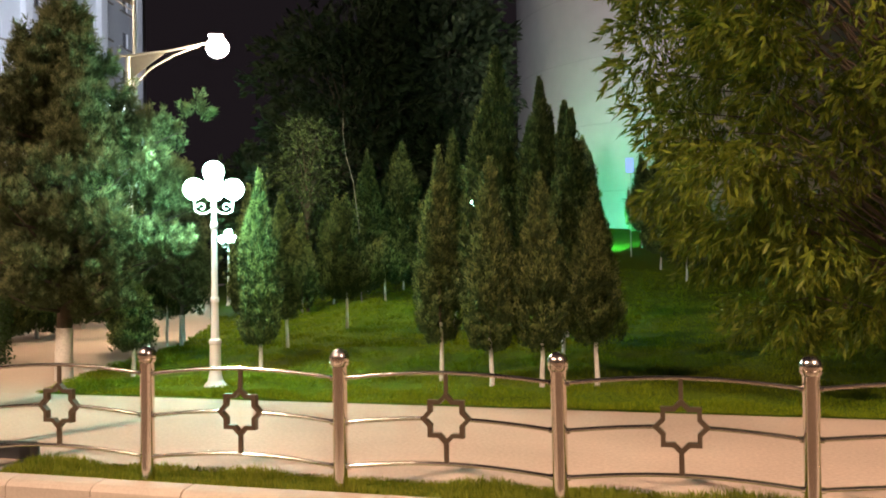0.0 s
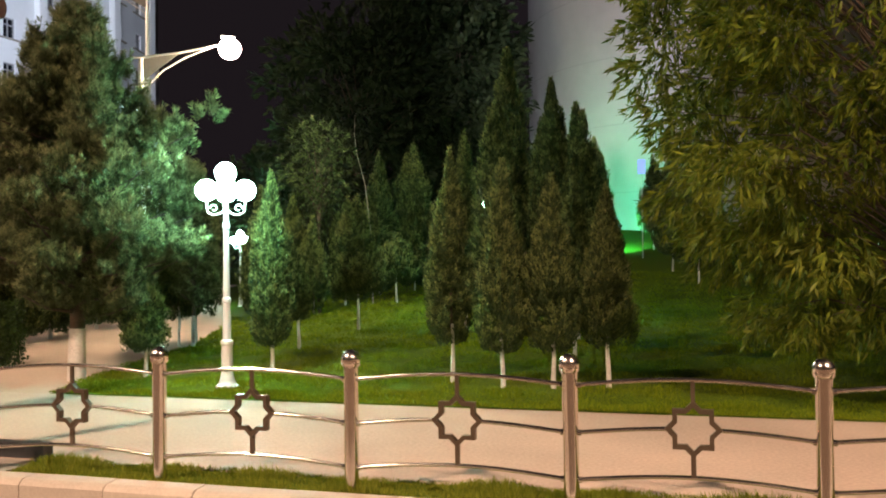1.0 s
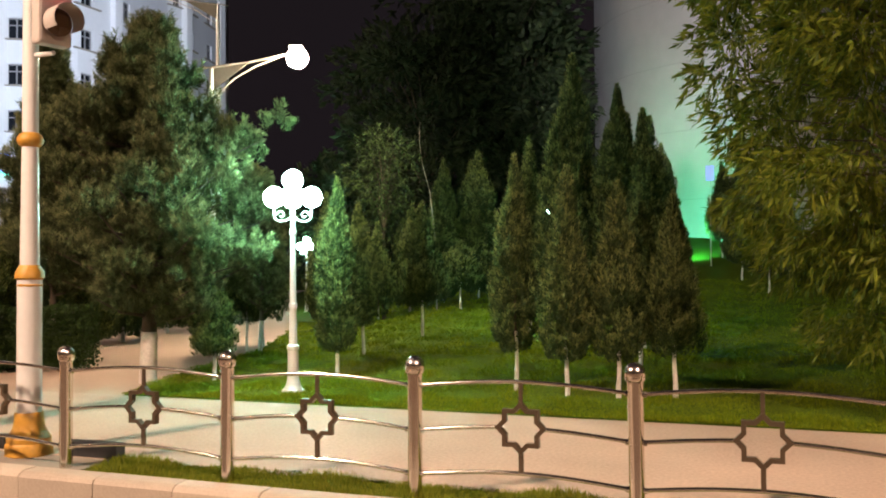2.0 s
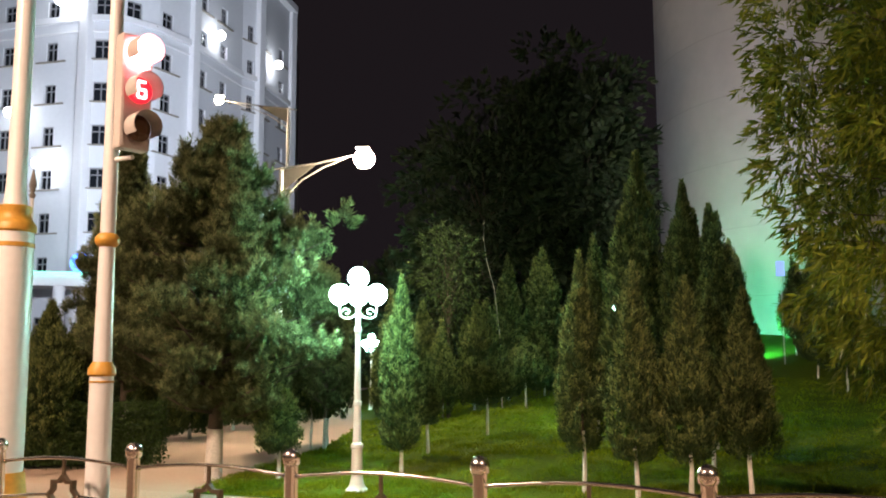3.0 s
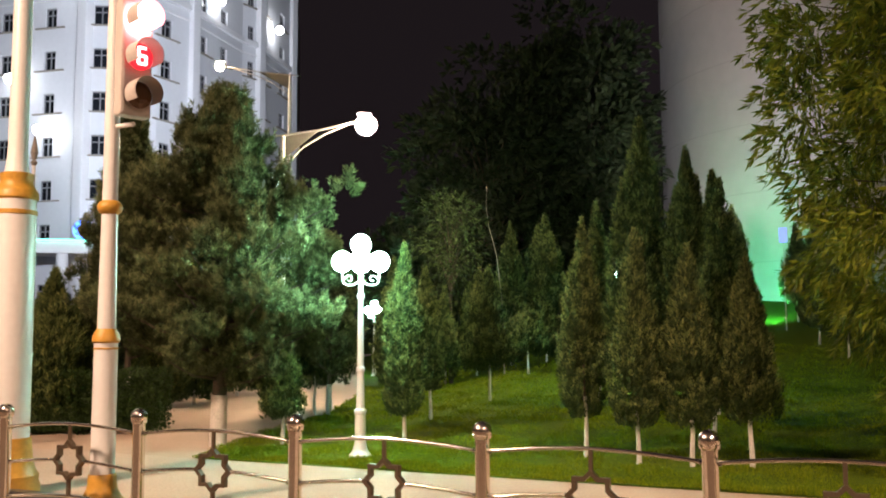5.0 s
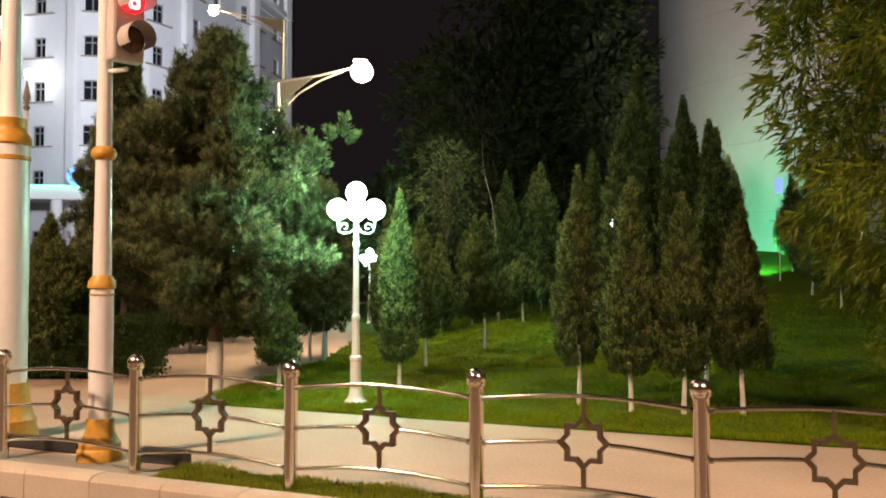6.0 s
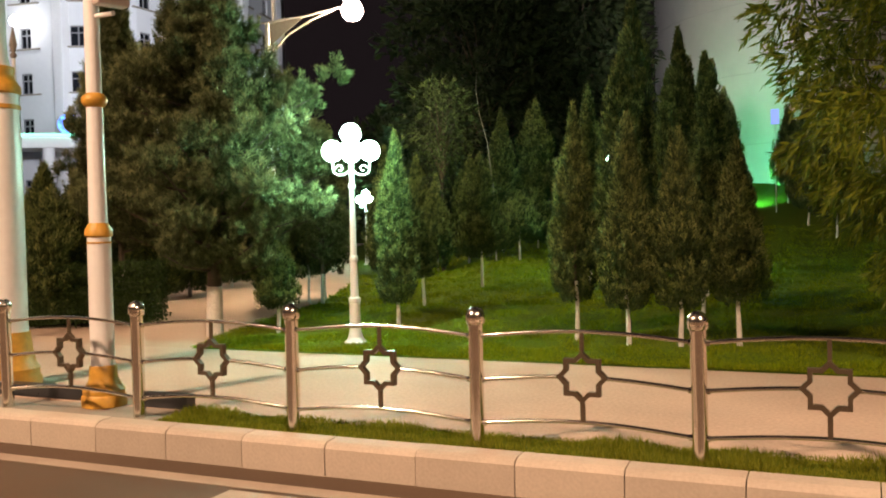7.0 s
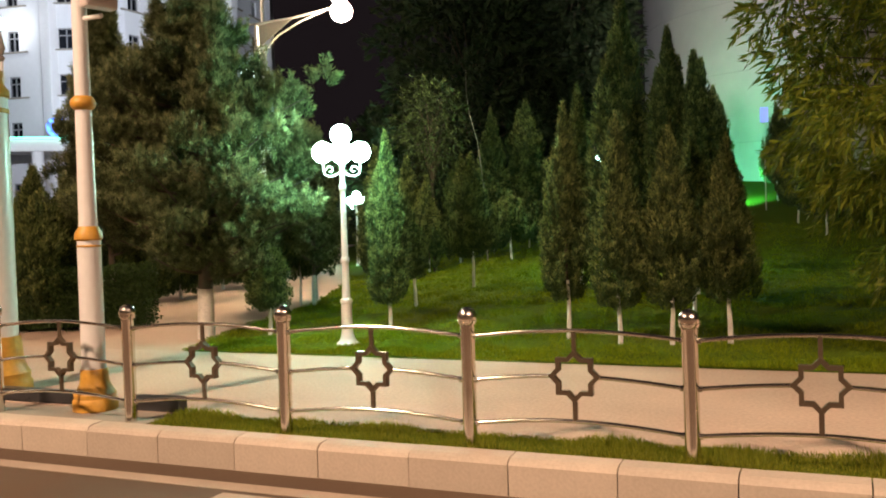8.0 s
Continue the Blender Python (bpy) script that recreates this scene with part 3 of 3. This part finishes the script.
def facade(root, a, b, columns, floors, win_w, win_h, top, label=""):
    """One wall of the white building with real openings; columns are fractions of its length."""
    along = b - a
    length = along.length
    turn = math.degrees(math.atan2(along.y, along.x))
    xs = [0.0]
    for c in columns:
        xs += [c * length - win_w / 2, c * length + win_w / 2]
    xs.append(length)
    zs = [-1.0]
    for z in floors:
        zs += [z, z + win_h]
    zs.append(top)
    bm = bmesh.new()
    deep = 0.3

    def quad(*p):
        bm.faces.new([bm.verts.new(v) for v in p])

    for i in range(len(xs) - 1):
        for j in range(len(zs) - 1):
            x0, x1, z0, z1 = xs[i], xs[i + 1], zs[j], zs[j + 1]
            if i % 2 and j % 2:
                quad((x0, 0, z0), (x1, 0, z0), (x1, deep, z0), (x0, deep, z0))
                quad((x0, 0, z1), (x1, 0, z1), (x1, deep, z1), (x0, deep, z1))
                quad((x0, 0, z0), (x0, 0, z1), (x0, deep, z1), (x0, deep, z0))
                quad((x1, 0, z0), (x1, 0, z1), (x1, deep, z1), (x1, deep, z0))
            else:
                quad((x0, 0, z0), (x1, 0, z0), (x1, 0, z1), (x0, 0, z1))
    m = pose(a.x, a.y, 0, 0, 0, turn)
    wall = part("wall", bm, RENDERED, root)
    wall.matrix_basis = m
    pane_bm = box((win_w, 0.03, win_h), (0, 0, win_h / 2))
    frame_bm = bmesh.new()
    loops = [[frame_bm.verts.new((x * (win_w / 2 - k), y, win_h / 2 + z * (win_h / 2 - k))) for x, z in ((-1, -1), (1, -1), (1, 1), (-1, 1))]
             for k, y in ((0, 0.0), (0, -0.08), (0.09, -0.08), (0.09, 0.0))]
    for p, q in zip(loops, loops[1:] + loops[:1]):
        for k in range(4):
            frame_bm.faces.new((p[k], p[(k + 1) % 4], q[(k + 1) % 4], q[k]))
    # sills made long and grey, painting in the shadow lines beneath the ledges
    sill_bm = box((win_w + 1.5, 0.2, 0.1), (0, -0.08, -0.05))
    window = part("window", frame_bm, FRAME, root)
    pane = part("pane", pane_bm, GLASS, window)
    shade_sill = part("shade_sill", sill_bm, SLAB, window)
    part("mullion", box((0.09, 0.06, win_h - 0.18), (0, -0.035, win_h / 2)), FRAME, window)
    part("transom", box((win_w - 0.18, 0.05, 0.09), (0, -0.035, win_h * 0.66)), FRAME, window)
    first = True
    for c in columns:
        for z in floors:
            at = m @ pose(c * length, 0.24, z)
            if first:
                window.matrix_basis, shade_sill.location.y = at, -0.24
                first = False
            else:
                copy_thing(window, at)
    return m, length


def white_building():
    root = thing("apartment_building", (0, 0, 0), "white floodlit multi-storey building with dark windows and cornices", "building")
    base = 24.7
    deg = lambda x: base + math.degrees(math.atan((784 - x) / 1636))
    pts = [bearing(deg(x), d) for x, d in ((-330, 88.0), (140, 71.5), (205, 70.8), (272, 72.2), (335, 75.0), (425, 82.0), (456, 83.5), (514, 91.0))]
    floors = [8.28 + 3.26 * k for k in range(8)]
    low = [3.9]
    plans = [([0.12, 0.27, 0.42, 0.56, 0.715, 0.875], 1.0), ([0.44], 1.25), ([0.3], 1.25), ([0.24], 1.2), ([0.2, 0.6], 1.1), ([0.5], 0.85), ([0.14, 0.68], 1.3)]
    for (a, b), (columns, w) in zip(zip(pts, pts[1:]), plans):
        if (b - a).length > 0.5:
            facade(root, a, b, columns, low + floors, w * 0.98, 1.5, 38.0)
    # closing walls and roof
    back = bearing(deg(530), 110.0), bearing(deg(-330), 112.0)
    ring = pts + list(back)
    bm = bmesh.new()
    bm.faces.new([bm.verts.new((p.x, p.y, 37.9)) for p in ring])
    part("roof", bm, RENDERED, root)
    for a, b in ((pts[-1], back[0]), (back[0], back[1]), (back[1], pts[0])):
        bm = bmesh.new()
        bm.faces.new([bm.verts.new(v) for v in ((a.x, a.y, -1), (b.x, b.y, -1), (b.x, b.y, 38), (a.x, a.y, 38))])
        part("wall", bm, RENDERED, root)
    # cornices
    for z, h, out in ((27.7, 0.5, 0.3), (26.7, 0.2, 0.14), (7.7, 0.3, 0.3), (37.6, 0.7, 0.7)):
        for a, b in zip(pts, pts[1:]):
            along = b - a
            bar = part("cornice", box((along.length + 0.25, out, h), (along.length / 2, -out / 2 + 0.02, 0), 0.06), TRIM, root)
            bar.matrix_basis = pose(a.x, a.y, z, 0, 0, math.degrees(math.atan2(along.y, along.x)))
    for p in (pts[1], pts[4], pts[6], pts[7]):
        part("pilaster", box((0.9, 0.9, 38.4), (p.x, p.y, 18.2), 0.1), TRIM, root)
    # canopy with neon edge and crescent sign
    canopy = part("canopy", box((13, 3.0, 0.8), (0, 0, 0), 0.1), TRIM, root, "entrance canopy with green light strip")
    spot = bearing(deg(60), 69.0)
    canopy.matrix_basis = pose(spot.x, spot.y, 7.6, 0, 0, 38)
    part("neon_strip", box((12.8, 0.12, 0.14), (0, -1.58, 0.48)), NEON_GREEN, canopy, "green neon strip")
    for x in (-5.0, -1.5, 2.0, 5.5):
        part("pillar", lathe([(0.42, -8.6), (0.40, -0.4)], 16), TRIM, canopy, smooth=True).location = (x, -1.0, 0)
    bm = bmesh.new()
    outer = [(0.7 * math.cos(u), 0.7 * math.sin(u)) for u in np.linspace(0.9, 5.4, 20)]
    inner = [(0.22 + 0.585 * math.cos(u), 0.585 * math.sin(u)) for u in np.linspace(1.18, 5.1, 20)]
    front, rear = [[[bm.verts.new((x, y, z)) for x, z in loop] for loop in (outer, inner)] for y in (-0.06, 0.06)]
    for k in range(19):
        for o, i in (front, rear):
            bm.faces.new((o[k], o[k + 1], i[k + 1], i[k]))
        for q in (0, 1):
            bm.faces.new((front[q][k], front[q][k + 1], rear[q][k + 1], rear[q][k]))
    moon = part("crescent_sign", bm, NEON_BLUE, root, "blue neon crescent sign")
    spot = bearing(deg(147), 68.5)
    moon.matrix_basis = pose(spot.x, spot.y, 8.95, 0, 0, 43)
    # floodlights on the cornices
    for x, d, z in ((88, 71.0, 28.6), (385, 77.0, 29.4), (492, 85.5, 30.0), (5, 73.8, 20.5), (60, 72.0, 16.5)):
        p = bearing(deg(x), d)
        part("floodlight", ball(0.4, (p.x, p.y, z), 8, 12), FLOOD, root, "bright cornice floodlight", smooth=True)
    return deg


def tower():
    radius = 9.0
    left, dist = radians(24.7 - math.degrees(math.atan((1181 - 784) / 1636))), 48.0
    gap = math.asin(radius / dist)
    c = bearing(math.degrees(left - gap), dist)
    root = thing("concrete_tower", (c.x, c.y, 0), "tall round pale concrete tower lit green at its foot", "tower")
    part("shaft", lathe([(radius, -1.0), (radius, 46.0)], 96), CONCRETE, root, smooth=True)
    for k in range(15):
        z = 1.6 + 2.9 * k
        part("joint", lathe([(radius + 0.01, z), (radius + 0.016, z + 0.01), (radius + 0.016, z + 0.03), (radius + 0.01, z + 0.04)], 96), JOINT, root, "dark joint line")
    return c


deg = white_building()
tower_at = tower()
kerb()
fence()
signal_pole()
gold_column()
curb_block(-5.97, -5.44, 6.50, 6.62, 0.13)
curb_block(-8.9, -6.75, 6.56, 6.68, 0.12, 0)
park_lamp((-6.13, 10.75, 0.02), "white park lamp with five lit glass globes on the lawn's edge")
p = bearing(deg(665), 36.0)
park_lamp((p.x, p.y, 0.0), "white park lamp with lit globes far along the path")
p = bearing(deg(1122), 21.0)
park_lamp((p.x, p.y, float(hill(np.array(p.x), np.array(p.y)))), "white park lamp hidden behind the evergreens on the lawn")
p = bearing(deg(500), 22.0)
street_lamp((p.x, p.y, 0), 32.0, 1.7, 6.72, "tall street lamp with a warm glowing head and curved brace")
p = bearing(deg(512), 34.0)
street_lamp((p.x, p.y, 0), 200.0, 2.4, 11.6, "tall street lamp behind the pine with a curved brace", 0.16)

# added mid-air white spots for building and tower, without fixtures; green floodlight below
COOL = (0.78, 0.86, 1.0)
for x, d, power in ((-60, 34.0, 16000), (230, 32.0, 28000), (480, 40.0, 30000)):
    p = bearing(deg(x), d)
    lamp("building_fill_spot", "SPOT", (p.x, p.y, 9.5), power, COOL, 0.6, tuple(bearing(deg(x), d + 40) + Vector((0, 0, 22))), 70, 0.6)
p = bearing(deg(1362), 34.0)
lamp("green_floodlight", "SPOT", (p.x, p.y, 2.2), 2600, (0.12, 1.0, 0.52), 0.3, tuple(bearing(deg(1355), 41.0) + Vector((0, 0, 4.6))), 92, 0.9)
p = bearing(deg(1235), 29.0)
lamp("tower_fill_spot", "SPOT", (p.x, p.y, 6.0), 3400, (0.98, 0.89, 0.93), 0.5, tuple(bearing(deg(1255), 45.0) + Vector((0, 0, 13.0))), 74, 0.8)

p = bearing(deg(1392), 33.0)
board = thing("sign", (p.x, p.y, 0), "small glowing pale blue sign on a post by the tower", "sign")
part("panel", box((0.26, 0.08, 0.5), (0, 0, 4.9), 0.02), NEON_PALE, board)
part("post", tube([(0, 0.08, 1.0), (0, 0.08, 5.1)], 0.022, 8), SHELL, board)


def white_pole(place, height, label, lit):
    """Slim white pole with a spear tip or a lit globe."""
    root = thing("white_pole", place, label, "pole")
    part("pole", lathe([(0.055, -0.1), (0.042, height * 0.5), (0.028, height)], 12), WHITE, root, smooth=True)
    if lit:
        part("globe", ball(0.27, (0, 0, height + 0.2), 10, 14), GLOBE_FAR, root, "lit white globe", smooth=True)
    else:
        part("spear_tip", lathe([(0.03, height), (0.055, height + 0.05), (0.025, height + 0.09), (0.062, height + 0.2), (0.03, height + 0.36), (0.0, height + 0.5)], 10), SLAB, root, "grey spear finial")


p = bearing(deg(55), 15.5)
white_pole((p.x, p.y, 0), 4.25, "slim white pole with a spear tip behind the column", False)
p = bearing(deg(485), 30.0)
white_pole((p.x, p.y, 0), 6.3, "far white pole with a lit globe behind the pine", True)
p = bearing(deg(876), 25.5)
ob = thing("bare_sapling", (p.x, p.y, float(hill(np.array(p.x), np.array(p.y)))), "thin bare pale sapling stem among the trees", "sapling")
part("stem", tube([(0.3, 0, -0.1), (0.25, 0, 2.0), (0.1, 0, 3.3), (-0.12, 0, 4.1), (-0.2, 0, 4.7), (-0.18, 0, 5.3)], [0.02, 0.017, 0.014, 0.012, 0.009, 0.004], 6), SLAB, ob, smooth=True)

# ---- planting ----
pine((-8.88, 11.30), 0.68, 5.55, 3.65, 3, "broad pine with a limewashed trunk beside the path", 96, 64)
p = bearing(deg(230), 18.5)
pine((p.x, p.y), 0.9, 6.1, 1.8, 5, "pine standing behind the street front", 46, 50, 0.095, 0.07)
p = bearing(deg(584), 18.5)
pine((p.x, p.y), 0.6, 3.5, 1.15, 6, "smaller pine behind the park lamp", 34, 44, 0.085, 0.045, 7)
for k, (x, d, top, wide) in enumerate(((100, 17.5, 2.6, 1.6), (185, 19.5, 3.2, 1.9), (270, 21.0, 3.3, 2.0), (350, 23.0, 3.5, 2.2), (425, 26.0, 3.8, 2.4), (495, 31.0, 4.2, 2.6))):
    p = bearing(deg(x), d)
    cypress((p.x, p.y), 0.06, top, wide, 90 + k, "dense dark evergreen shrub along the path", 1.5, 0.05)
# young trees: place, foot of the crown, top, width
ROW = [((-7.86, 11.48), 0.36, 1.27, 0.72), ((-6.22, 12.21), 0.38, 2.92, 0.70), ((-7.15, 15.05), 0.50, 1.72, 0.48),
       ((-3.33, 11.58), 0.50, 3.05, 0.62), ((-2.59, 11.31), 0.44, 2.82, 0.74), ((-1.96, 11.35), 0.44, 2.60, 0.72), ((-1.30, 11.50), 0.50, 2.42, 0.70)]
for k, (spot, foot, top, wide) in enumerate(ROW):
    cypress(spot, foot, top, wide, 20 + k)
FAR = [(868, 19.5, 0.62, 2.95, 1.15), (936, 25.0, 0.5, 2.2, 1.3), (845, 26.0, 0.12, 3.2, 1.2), (906, 27.5, 0.12, 4.9, 1.3), (968, 28.0, 0.12, 5.2, 1.7), (790, 25.0, 0.12, 2.9, 0.9),
       (560, 19.5, 0.5, 3.1, 1.1), (590, 20.5, 0.5, 3.3, 1.2), (1140, 17.5, 0.5, 5.7, 1.6), (1222, 17.0, 0.5, 5.0, 1.05), (1268, 16.6, 0.5, 4.45, 0.95),
       (1060, 18.5, 0.5, 4.2, 1.0), (1302, 35.0, 0.3, 6.3, 1.3), (1260, 13.8, 0.45, 2.8, 0.6), (755, 28.0, 0.12, 3.6, 1.5), (700, 27.0, 0.12, 3.8, 1.4),
       (1414, 35.0, 0.6, 5.4, 1.2), (1450, 30.0, 0.5, 5.0, 1.6), (1500, 27.0, 0.5, 5.0, 1.8)]
for k, (x, d, foot, top, wide) in enumerate(FAR):
    p = bearing(deg(x), d)
    z = float(hill(np.array(p.x), np.array(p.y)))
    cypress((p.x, p.y), foot, max(top - z, 1.2), wide, 50 + k, "dark evergreen in the planted group behind the lawn", 0.8)

broadleaf("leafy_tree", (1.95, 10.9), 0.75, (0.30, -0.1, 4.6), (3.2, 2.5, 4.4), 300, 11, LEAF, 0.15, 72, "broad leafy tree with drooping lance leaves over the lawn", 0.65, 0.08, LIME, 0.20, 0.46, 7, 0.3)
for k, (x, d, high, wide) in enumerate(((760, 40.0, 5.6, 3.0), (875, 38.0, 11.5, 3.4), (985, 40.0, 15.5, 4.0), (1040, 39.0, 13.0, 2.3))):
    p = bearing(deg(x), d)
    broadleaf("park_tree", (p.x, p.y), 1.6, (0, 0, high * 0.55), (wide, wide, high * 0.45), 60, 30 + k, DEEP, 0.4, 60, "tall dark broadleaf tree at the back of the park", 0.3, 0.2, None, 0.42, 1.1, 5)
p = bearing(deg(800), 25.0)
broadleaf("small_tree", (p.x, p.y), 1.0, (0, 0, 4.0), (0.75, 0.7, 1.5), 24, 41, CYPRESS, 0.14, 24, "small sparse broadleaf tree in front of the dark trees", 0.3, 0.05, None, 0.35, 0.45, 5)


def hedge():
    rng = np.random.default_rng(9)
    p = bearing(deg(60), 17.0)
    root = thing("hedge", (p.x, p.y, 0), "clipped dark green hedge behind the column", "hedge", "", 30)
    part("body", box((4.0, 0.45, 0.7), (0, 0.42, 0.35), 0.15), HEDGE, root)
    n = 26000
    base = np.stack([rng.uniform(-2.2, 2.2, n), rng.uniform(-0.1, 0.9, n), rng.uniform(0.02, 1.05, n)], 1)
    blades("leaves", base, rng.normal(size=(n, 3)) + [0, -0.4, 0.4], 0.07, 0.035, HEDGE, root, rng)


def grass(name, s0, s1, n0, n1, count, tall, wide, seed, label, thin=0.0, mat=GRASS):
    rng = np.random.default_rng(seed)
    s, n = rng.uniform(s0, s1, count), rng.uniform(n0, n1, count)
    if thin:
        n = n0 + (n1 - n0) * rng.random(count) ** thin
    keep = s > path_edge(np.maximum(n, 9.9)) + 0.02 if n1 > 9 else np.ones(count, bool)
    s, n = s[keep], n[keep]
    z = hill(s, n) + (0.02 if n1 > 9 else -0.014)
    patch = 0.65 + 0.5 * np.sin(s * 2.3 + 1) * np.sin(n * 5 + s) + 0.3 * np.sin(s * 7.1)
    way = np.stack([rng.normal(0, 0.4, len(s)), rng.normal(0, 0.4, len(s)), np.ones(len(s))], 1)
    ob = blades(name, np.stack([s, n, z], 1), way, tall * rng.uniform(0.5, 1.2, len(s)) * np.clip(patch, 0.4, 1.2), wide, mat, None, rng)
    tagged(ob, label, "grass", kind="stuff")


hedge()
grass("grass", -5.40, 6.0, 6.01, 6.52, 42000, 0.085, 0.007, 1, "uneven green grass along the kerb", 0.0, VERGE_GRASS_LIT)
grass("grass", -10.5, 7.0, 9.88, 15.0, 120000, 0.07, 0.010, 2, "mown green lawn grass behind the pavement", 1.5)
grass("grass", -14.0, 8.0, 15.0, 30.0, 90000, 0.08, 0.02, 3, "mown green lawn grass on the slope", 1.4)
